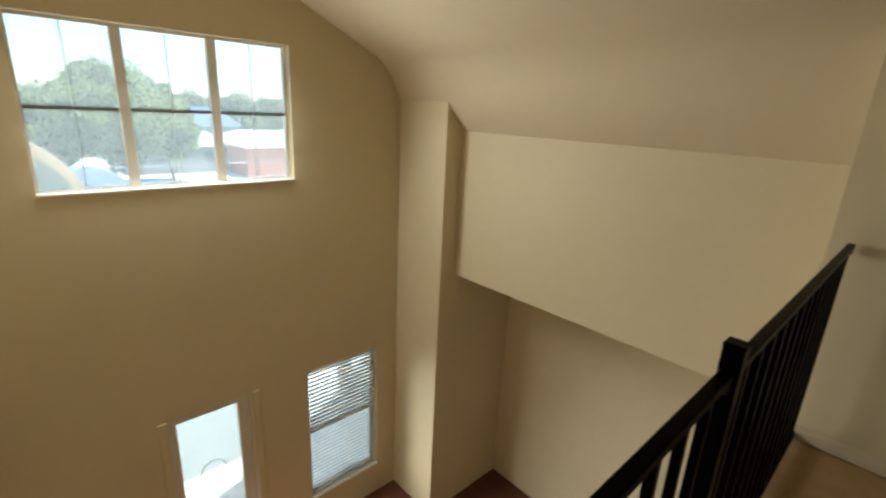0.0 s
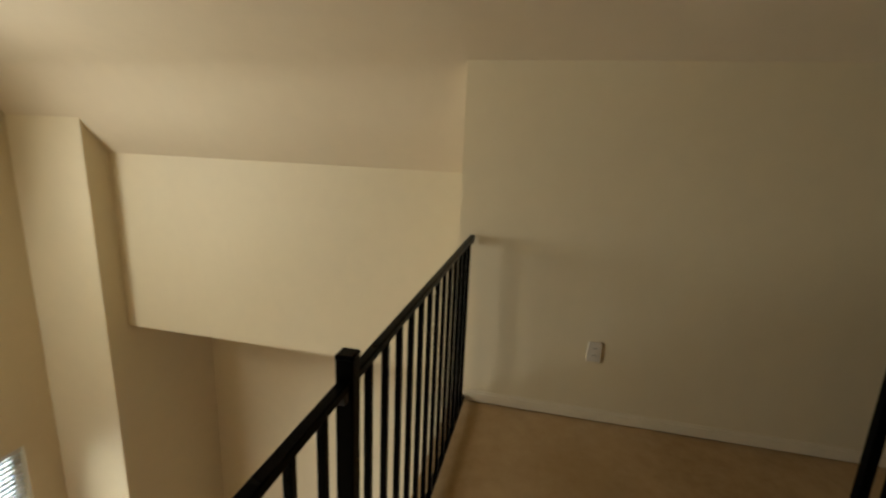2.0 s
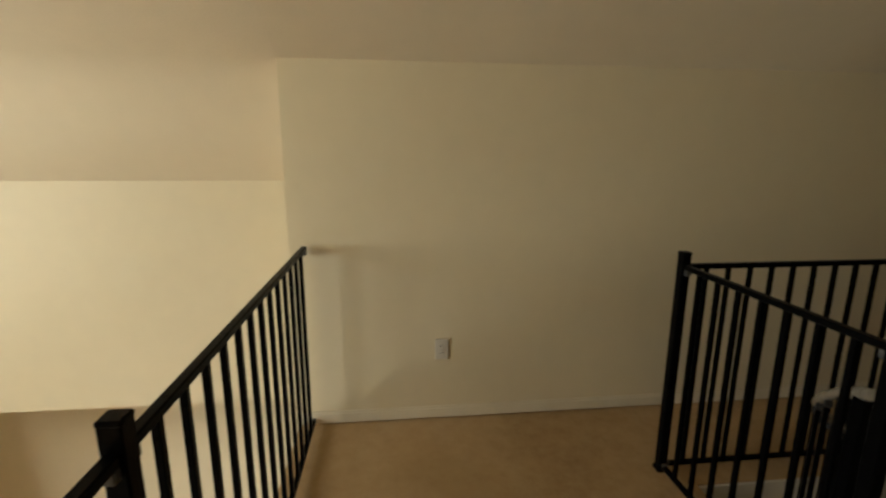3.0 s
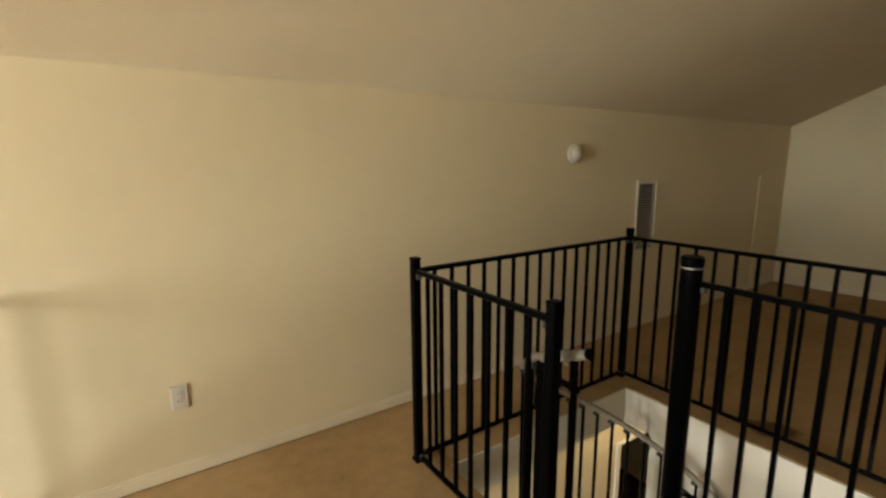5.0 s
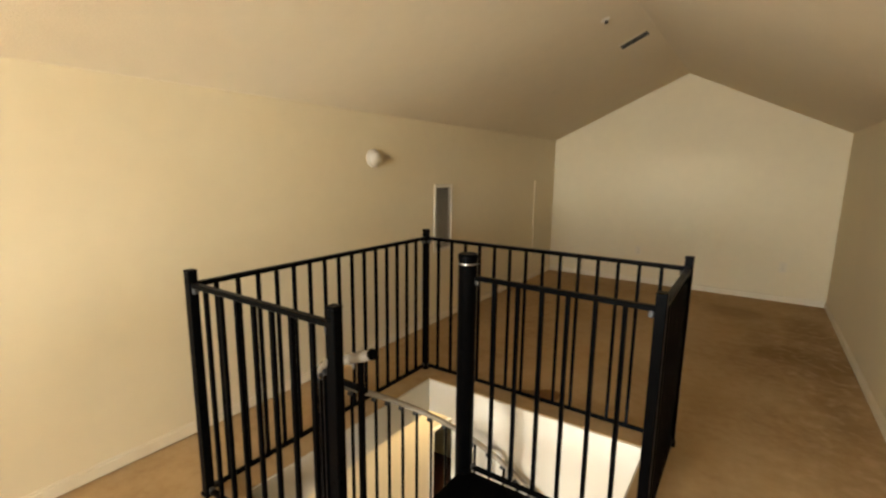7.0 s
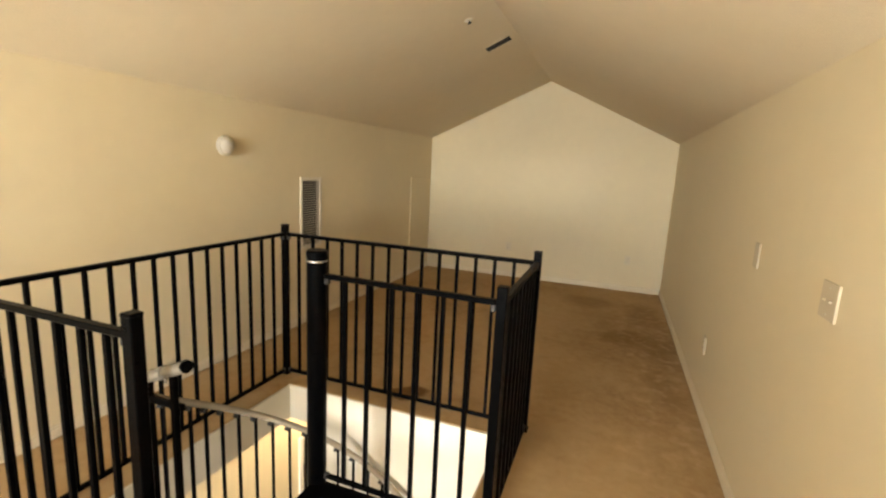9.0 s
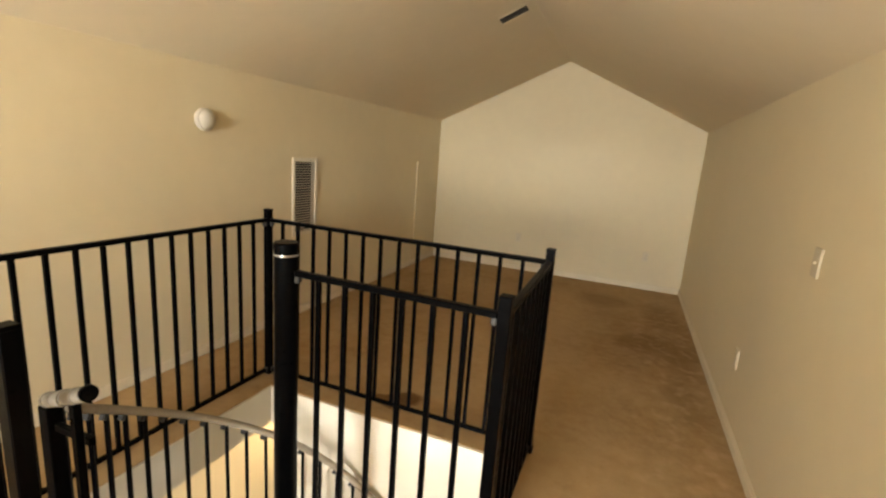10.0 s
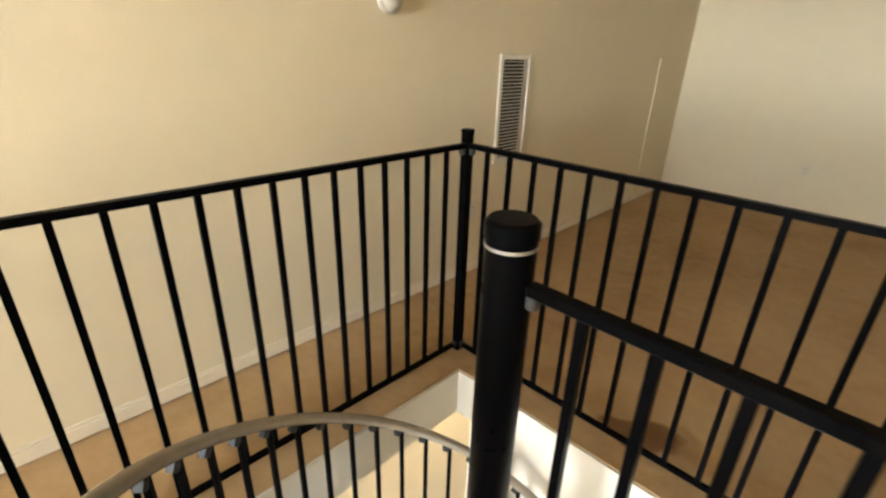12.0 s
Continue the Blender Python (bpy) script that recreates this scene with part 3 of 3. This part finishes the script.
def front_door():
    x0, z0, x1, z1 = DR
    door = tagged(new("door_1"), "white glazed front door with a tall bright pane", "door", "", "structure")
    bm = bmesh.new()
    box(bm, x0, SOUTH - 0.12, LOW, x0 + 0.03, SOUTH - 0.02, z1)
    box(bm, x1 - 0.03, SOUTH - 0.12, LOW, x1, SOUTH - 0.02, z1)
    box(bm, x0 + 0.03, SOUTH - 0.12, z1 - 0.03, x1 - 0.03, SOUTH - 0.02, z1)
    part("jamb", bm, TRIM, door)
    bm = bmesh.new()
    box(bm, x0 - 0.055, SOUTH, LOW, x0 + 0.01, SOUTH + 0.016, z1 + 0.002, 0.004)
    box(bm, x1 - 0.01, SOUTH, LOW, x1 + 0.055, SOUTH + 0.016, z1 + 0.002, 0.004)
    part("casing", bm, PAINT, door)
    gx0, gx1, gz0, gz1 = 1.49, 1.985, LOW + 0.25, -1.125
    bm = cells(bmesh.new(), [x0 + 0.032, gx0, gx1, x1 - 0.032], [LOW + 0.01, gz0, gz1, z1 - 0.032], [(gx0, gz0, gx1, gz1)],
               lambda b, u0, v0, u1, v1: box(b, u0, SOUTH - 0.09, v0, u1, SOUTH - 0.045, v1))
    leaf = part("leaf", bm, TRIM, door)
    p = part("pane", box(bmesh.new(), gx0, SOUTH - 0.07, gz0, gx1, SOUTH - 0.064, gz1), GLASS, leaf)
    p.visible_shadow = False
    # oval of thin cames in the glass
    oval = [Vector((1.735 + 0.115 * math.cos(a), SOUTH - 0.062, -1.77 + 0.14 * math.sin(a))) for a in np.linspace(0, 2 * math.pi, 33)]
    bm = bmesh.new()
    for p, q in zip(oval, oval[1:]):
        rod(bm, p, q, 0.004, 6)
    part("came", bm, STEEL, leaf, "thin oval metal came")


front_door()

# casing of the doorway in the lower hall
bm = bmesh.new()
box(bm, 0.0, 3.14, LOW, 0.016, 3.20, -1.13, 0.003)
box(bm, 0.0, 3.95, LOW, 0.016, 4.01, -1.13, 0.003)
box(bm, 0.0, 3.20, -1.17, 0.016, 3.95, -1.13, 0.003)
structure("trim_lower_doorway", bm, TRIM, "white casing round the lower hall doorway", "trim")

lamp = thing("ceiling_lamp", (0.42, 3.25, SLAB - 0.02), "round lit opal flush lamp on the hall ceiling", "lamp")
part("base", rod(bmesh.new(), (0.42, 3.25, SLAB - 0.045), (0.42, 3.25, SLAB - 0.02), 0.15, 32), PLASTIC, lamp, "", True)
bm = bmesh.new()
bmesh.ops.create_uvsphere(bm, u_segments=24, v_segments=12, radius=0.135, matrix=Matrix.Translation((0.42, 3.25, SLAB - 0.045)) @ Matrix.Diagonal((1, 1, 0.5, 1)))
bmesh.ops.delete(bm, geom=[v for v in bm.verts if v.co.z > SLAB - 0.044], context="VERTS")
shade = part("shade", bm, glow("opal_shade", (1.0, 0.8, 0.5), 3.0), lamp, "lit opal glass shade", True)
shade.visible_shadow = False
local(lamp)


# ---- fittings ----
def wall_plate(name, m, label, category, kind, body=PLASTIC):
    """A plate in its own axes, facing +z, up along y."""
    ob = new(name)
    ob.matrix_basis = m
    tagged(ob, label, category)
    wide = 0.116 if kind == "double" else 0.072
    part("plate", box(bmesh.new(), -wide / 2, -0.058, 0.0, wide / 2, 0.058, 0.008, 0.003, 2), body, ob)
    if kind == "outlet":
        for s in (-0.02, 0.02):
            sock = part("socket", rod(bmesh.new(), (0, s, 0.008), (0, s, 0.0105), 0.0165, 20), body, ob)
            bm = box(bmesh.new(), -0.008, s - 0.004, 0.0105, -0.005, s + 0.006, 0.011)
            box(bm, 0.005, s - 0.004, 0.0105, 0.008, s + 0.006, 0.011)
            part("slot", bm, DARK, sock)
    else:
        for u in ((-0.023, 0.023) if kind == "double" else (0.0,)):
            part("toggle", prism(bmesh.new(), [(u - 0.005, 0.008), (u + 0.005, 0.008), (u + 0.004, 0.015), (u - 0.004, 0.015)], -0.002, 0.0025), TANPLATE, ob)
    for v in (-0.041, 0.041) if kind != "outlet" else (0.0,):
        part("screw", rod(bmesh.new(), (0, v, 0.008), (0, v, 0.0092), 0.003, 10), STEEL, ob)
    return ob


def on_west(y, z):
    return Matrix(((0, 0, 1, 0.001), (1, 0, 0, y), (0, 1, 0, z), (0, 0, 0, 1)))


def on_east(y, z):
    return Matrix(((0, 0, -1, W - 0.001), (-1, 0, 0, y), (0, 1, 0, z), (0, 0, 0, 1)))


def on_north(x, z):
    return Matrix(((1, 0, 0, x), (0, 0, -1, NORTH - 0.001), (0, 1, 0, z), (0, 0, 0, 1)))


wall_plate("wall_outlet", on_west(-0.34, 0.415), "white double socket plate low on the cream wall", "outlet", "outlet")
wall_plate("wall_outlet", on_west(3.0, 0.43), "white double socket plate low on the cream wall", "outlet", "outlet")
wall_plate("wall_outlet", on_east(3.145, 0.422), "white double socket plate low on the cream wall", "outlet", "outlet", ALMOND)
wall_plate("wall_outlet", on_north(1.23, 0.435), "pale almond socket plate low on the gable wall", "outlet", "outlet", ALMOND)
wall_plate("wall_outlet", on_north(2.81, 0.41), "pale almond socket plate low on the gable wall", "outlet", "outlet", ALMOND)
wall_plate("light_switch", on_east(2.33, 1.153), "almond single toggle switch plate on the cream wall", "switch", "single", TANPLATE)
wall_plate("light_switch", on_east(1.522, 1.141), "almond double toggle switch plate on the cream wall", "switch", "double", TANPLATE)


def wall_alarm(y, z):
    """A domed alarm on a round base, facing +x."""
    ob = thing("wall_alarm", (0.0, y, z), "round white domed alarm on the cream wall", "alarm")
    part("base", rod(rod(bmesh.new(), (0.0, y, z), (0.018, y, z), 0.070, 32), (0.018, y, z), (0.026, y, z), 0.070, 32, 0.062), AGED, ob, "", True)
    bm = bmesh.new()
    bmesh.ops.create_uvsphere(bm, u_segments=28, v_segments=14, radius=0.058, matrix=Matrix.Translation((0.022, y, z)) @ Matrix.Diagonal((0.75, 1, 1.05, 1)))
    part("dome", bm, AGED, ob, "", True)
    return local(ob)


wall_alarm(2.365, 1.562)


def return_grille(y0, z0, y1, z1):
    ob = thing("return_air_grille", (0.0, (y0 + y1) / 2, z0), "off-white louvred return air grille on the cream wall", "vent")
    f = 0.032
    # no duct is cut: a dark sheet gives the shade between the slats
    part("backing", box(bmesh.new(), 0.0005, y0 + f, z0 + f, 0.002, y1 - f, z1 - f), DARK, ob, "flat dark sheet for the shade behind the louvres")
    part("duct_side", box(bmesh.new(), 0.002, y1 - f - 0.045, z0 + f, 0.004, y1 - f, z1 - f), mat("grey_duct_steel", (0.40, 0.36, 0.30), 0.5, var=0.2), ob, "grey metal side of the duct")
    bm = bmesh.new()
    box(bm, 0.0, y0, z0, 0.012, y0 + f, z1, 0.003)
    box(bm, 0.0, y1 - f, z0, 0.012, y1, z1, 0.003)
    box(bm, 0.0, y0 + f, z0, 0.012, y1 - f, z0 + f, 0.003)
    box(bm, 0.0, y0 + f, z1 - f, 0.012, y1 - f, z1, 0.003)
    part("frame", bm, GRILLE, ob)
    n = 28
    slat = mesh("slat", box(bmesh.new(), -0.0055, y0 + f, -0.0008, 0.0055, y1 - f - 0.046, 0.0008), LOUVRE)
    for k in range(n):
        z = z0 + f + (z1 - z0 - 2 * f) * (k + 0.5) / n
        piece("slat", slat, ob, Matrix.Translation((0.008, 0, z)) @ Matrix.Rotation(radians(22), 4, "Y"))
    return local(ob)


return_grille(3.18, 0.70, 3.495, 1.343)


def access_door(y0, z0, y1, z1):
    ob = thing("access_door", (0.0, (y0 + y1) / 2, z0), "small flush attic access door painted like the wall", "door")
    part("panel", box(bmesh.new(), 0.0, y0 + 0.03, z0, 0.010, y1, z1, 0.002), PAINT, ob)
    part("edge_trim", box(bmesh.new(), 0.0, y0, z0, 0.013, y0 + 0.03, z1, 0.003), PAINT, ob)
    return local(ob)


access_door(5.50, 0.08, 6.08, 1.335)

SLOPE = math.atan2(RIDGE - EAVE, MID)


def on_slope(x, y):
    """A pose under the west slope of the ceiling: x up the slope, z into the room."""
    z = EAVE + (RIDGE - EAVE) * x / MID
    return Matrix.Translation((x, y, z)) @ Matrix.Rotation(-SLOPE, 4, "Y") @ Matrix.Rotation(math.pi, 4, "X")


def ceiling_register():
    ob = new("ceiling_register")
    ob.matrix_basis = on_slope(1.475, 4.03)
    tagged(ob, "dark slotted air register with a pale frame on the ceiling", "vent")
    # ceiling is uncut: sheet and blades carry the slot's shade as colour
    part("backing", box(bmesh.new(), -0.115, -0.060, 0.0005, 0.115, 0.060, 0.002), DARK, ob, "flat dark sheet for the shade in the slot")
    bm = bmesh.new()
    box(bm, -0.13, -0.075, 0.0, -0.115, 0.075, 0.005, 0.002)
    box(bm, 0.115, -0.075, 0.0, 0.13, 0.075, 0.005, 0.002)
    box(bm, -0.115, 0.060, 0.0, 0.115, 0.075, 0.005, 0.002)
    box(bm, -0.115, -0.075, 0.0, 0.115, -0.060, 0.005, 0.002)
    part("frame", bm, CEIL, ob)
    for k in range(5):
        u = -0.040 + 0.020 * k
        part("blade", box(bmesh.new(), -0.115, u - 0.0012, 0.002, 0.115, u + 0.0012, 0.005), DARK, ob)


ceiling_register()


def sprinkler():
    ob = new("sprinkler_head")
    ob.matrix_basis = on_slope(1.434, 3.29)
    tagged(ob, "small dull metal sprinkler head under the ceiling", "sprinkler")
    part("escutcheon", rod(bmesh.new(), (0, 0, 0), (0, 0, 0.008), 0.035, 24, 0.024), GRILLE, ob, "", True)
    part("nozzle", rod(bmesh.new(), (0, 0, 0.008), (0, 0, 0.022), 0.008, 14), BRACKET, ob, "", True)
    part("deflector", rod(bmesh.new(), (0, 0, 0.022), (0, 0, 0.025), 0.015, 18), BRACKET, ob, "", True)


sprinkler()


# ---- outside ----
GROUND_Z = -6.3
PAVING = mat("pale_concrete_paving", (0.70, 0.68, 0.63), 0.9, var=0.2, scale=0.6, coarse=0.06, bump=0.2, bump_scale=30)
LEAF = mat("broad_leaves", (0.165, 0.19, 0.055), 0.6, var=0.5, scale=3, coarse=0.5)
LEAF2 = mat("greyish_far_leaves", (0.15, 0.18, 0.10), 0.7, var=0.4, scale=3, coarse=0.4)
BARK = mat("grey_bark", (0.14, 0.10, 0.07), 0.9, var=0.3, scale=10, bump=0.5, bump_scale=20)
ROOFW = mat("white_coated_roof", (0.74, 0.74, 0.72), 0.5, var=0.08, scale=3)
ROOFB = mat("blue_grey_metal_roof", (0.11, 0.14, 0.20), 0.5, var=0.1, scale=3)
BRICK = mat("red_brick_far_wall", (0.30, 0.115, 0.08), 0.85, var=0.15, scale=4)
STUCCO = mat("grey_stucco", (0.17, 0.17, 0.18), 0.85, var=0.1, scale=4)
TAN = mat("tan_fascia_paint", (0.45, 0.33, 0.20), 0.7, var=0.1, scale=6)
CABLE = mat("pale_cable", (0.4, 0.4, 0.4), 0.6)
PANE = mat("dark_window_pane", (0.03, 0.04, 0.05), 0.1)

bm = bmesh.new()
bmesh.ops.create_grid(bm, x_segments=40, y_segments=40, size=600, matrix=Matrix.Translation((0, -300, GROUND_Z)))
structure("ground", bm, PAVING, "pale sunlit paving of the yard and street", "ground")


ROAD = mat("faded_asphalt", (0.16, 0.165, 0.15), 0.9, var=0.2, scale=2, coarse=0.2, bump=0.3, bump_scale=60)
bm = box(bmesh.new(), -1.4, -17.0, GROUND_Z - 0.02, 60, -10.1, GROUND_Z + 0.006)
structure("road", bm, ROAD, "faded grey asphalt drive along the sunlit paving", "road")


def tree(x, y, height, width, seed, leaf, label, clumps=210, per=170, size=0.36):
    rng = random.Random(seed)
    ob = thing("tree", (x, y, GROUND_Z), label, "tree", "trees")
    bm = bmesh.new()
    base = Vector((x, y, GROUND_Z))
    fork = base + Vector((0.2, 0, height * 0.32))
    rod(bm, base, fork, width * 0.035, 10, width * 0.025)
    for k in range(7):
        a = 2 * math.pi * k / 7 + rng.uniform(-0.3, 0.3)
        tip = fork + Vector((math.cos(a) * width * 0.32, math.sin(a) * width * 0.32, height * rng.uniform(0.25, 0.5)))
        rod(bm, fork, tip, width * 0.015, 7, width * 0.005)
    part("trunk", bm, BARK, ob, "", True)
    verts, faces = [], []
    for _ in range(clumps):
        while True:
            u = Vector((rng.uniform(-1, 1), rng.uniform(-1, 1), rng.uniform(-1, 1)))
            if 0.35 < u.length < 1:
                break
        c = base + Vector((u.x * width * 0.44, u.y * width * 0.44, height * (0.60 + 0.36 * u.z)))
        r = width * rng.uniform(0.07, 0.14)
        for _ in range(per):
            d = Vector((rng.gauss(0, 1), rng.gauss(0, 1), rng.gauss(0, 0.7)))
            p = c + d.normalized() * r * rng.uniform(0.5, 1.05)
            q = Euler((rng.uniform(0, 6.3), rng.uniform(0, 6.3), rng.uniform(0, 6.3))).to_matrix()
            s = size * rng.uniform(0.5, 1.2)
            i = len(verts)
            verts += [p + q @ Vector(v) * s for v in ((-0.5, 0, 0), (0, -0.28, 0.05), (0.5, 0, 0), (0, 0.28, 0.05))]
            faces.append((i, i + 1, i + 2, i + 3))
    me = bpy.data.meshes.new("crown")
    me.from_pydata(verts, [], faces)
    me.materials.append(leaf)
    crown = new("crown", me)
    crown.parent = ob
    return local(ob)


tree(-3.4, -46, 10.6, 8.6, 1, LEAF, "large broadleaf tree with a full sunlit green crown")
tree(0.6, -47, 8.6, 5.5, 2, LEAF, "rounded green tree beside the larger one", 130)
tree(-8.4, -50, 9.3, 5.6, 3, LEAF, "broadleaf tree with a yellowish green crown", 130)
for k, (x, h) in enumerate(((4, 8.6), (-14, 9.0), (-21, 8.4), (-27, 8.8), (-34, 8.2), (-41, 8.8), (-48, 8.0))):
    tree(x, -86 - 3 * (k % 3), h + 0.4, 9.5, 10 + k, LEAF2, "hazy green tree in the distant row", 110, 80, 0.65)


def far_house(x0, x1, y0, y1, wall_h, roof_h, wall, roof, label, windows, ridge_along_x=True):
    ob = thing("house", ((x0 + x1) / 2, (y0 + y1) / 2, GROUND_Z), label, "house")
    z0, z1, o = GROUND_Z, GROUND_Z + wall_h, 0.35
    part("wall", box(bmesh.new(), x0, y0, z0, x1, y1, z1), wall, ob)
    bm = bmesh.new()
    ym = (y0 + y1) / 2
    v = [bm.verts.new(p) for p in ((x0 - o, y0 - o, z1), (x1 + o, y0 - o, z1), (x1 + o, y1 + o, z1), (x0 - o, y1 + o, z1),
                                   (x0 + 1.2, ym, z1 + roof_h), (x1 - 1.2, ym, z1 + roof_h))]
    w = [bm.verts.new(p.co - Vector((0, 0, 0.16))) for p in v[:4]]
    for f in ((v[0], v[1], v[5], v[4]), (v[2], v[3], v[4], v[5]), (v[0], v[4], v[3]), (v[1], v[2], v[5]), (w[0], w[3], w[2], w[1])):
        bm.faces.new(f)
    for k in range(4):
        bm.faces.new((v[k], w[k], w[(k + 1) % 4], v[(k + 1) % 4]))
    part("roof", bm, roof, ob)
    for x in windows:
        win = part("window", box(box(box(box(bmesh.new(), x - 0.65, y1, z0 + 0.9, x - 0.57, y1 + 0.06, z0 + 2.3), x + 0.57, y1, z0 + 0.9, x + 0.65, y1 + 0.06, z0 + 2.3),
                                     x - 0.57, y1, z0 + 2.22, x + 0.57, y1 + 0.06, z0 + 2.3), x - 0.57, y1, z0 + 0.9, x + 0.57, y1 + 0.06, z0 + 0.98), STUCCO, ob)
        part("pane", box(bmesh.new(), x - 0.57, y1 + 0.002, z0 + 0.98, x + 0.57, y1 + 0.03, z0 + 2.22), PANE, win)
    return local(ob)


far_house(-15.6, -6.6, -66, -56, 3.0, 1.25, STUCCO, ROOFW, "grey stucco house with a white coated roof", (-8.6, -13.6))
far_house(-25.5, -15.4, -62, -50, 3.3, 1.3, BRICK, ROOFW, "red brick building with a white coated roof", ())
far_house(-24.0, -9.0, -88, -76, 4.0, 2.6, STUCCO, ROOFB, "distant house with a blue-grey metal roof", (-12, -16, -20))
far_house(-2.6, 3.0, -42, -38, 2.2, 0.9, STUCCO, ROOFB, "low outbuilding with a blue-grey roof", (0.5,))

# tan arched gable trim just outside the high window
ob = thing("porch_arch", (2.95, -8.0, GROUND_Z), "tan curved arch trim of the porch roof outside", "arch")
bm = bmesh.new()
arc = [(2.95 - 0.99 * math.cos(a), 0.02 + 1.02 * math.sin(a)) for a in np.linspace(0.0, math.pi, 33)]
inner = [(2.95 - 0.87 * math.cos(a), 0.02 + 0.90 * math.sin(a)) for a in np.linspace(math.pi, 0.0, 33)]
prism(bm, arc + inner, -8.1, -7.9)
part("arch_trim", bm, TAN, ob, "", True)
bm = prism(bmesh.new(), inner + [(2.08, -1.0), (3.82, -1.0)], -8.06, -7.98)
part("infill", bm, mat("sage_grey_board", (0.34, 0.36, 0.30), 0.8, var=0.1), ob)
for x in (2.0, 3.88):
    part("post", box(bmesh.new(), x - 0.06, -8.06, GROUND_Z, x + 0.06, -7.94, 0.04), TAN, ob)
local(ob)

for z, y, sag in ((-0.85, -22, 0.3), (-1.45, -22, 0.35), (-1.95, -24, 0.3)):
    ob = new("power_line", mesh("power_line", tube(bmesh.new(), [Vector((-30 + 2.5 * k, y, z - sag * (1 - ((k - 12) / 12) ** 2))) for k in range(25)], 0.018, 6), CABLE))
    tagged(ob, "thin pale overhead cable across the street", "cable", "overhead cables")

# porch post before the lower window
ob = thing("porch_post", (0.06, -5.2, GROUND_Z), "square tan porch post outside the lower window", "post")
part("shaft", box(bmesh.new(), -0.01, -5.27, GROUND_Z + 0.12, 0.13, -5.13, -0.72, 0.008), TAN, ob)
part("base", box(bmesh.new(), -0.04, -5.30, GROUND_Z, 0.16, -5.10, GROUND_Z + 0.12, 0.01), TAN, ob)
part("capital", box(bmesh.new(), -0.04, -5.30, -0.72, 0.16, -5.10, -0.62, 0.012), TAN, ob)
local(ob)
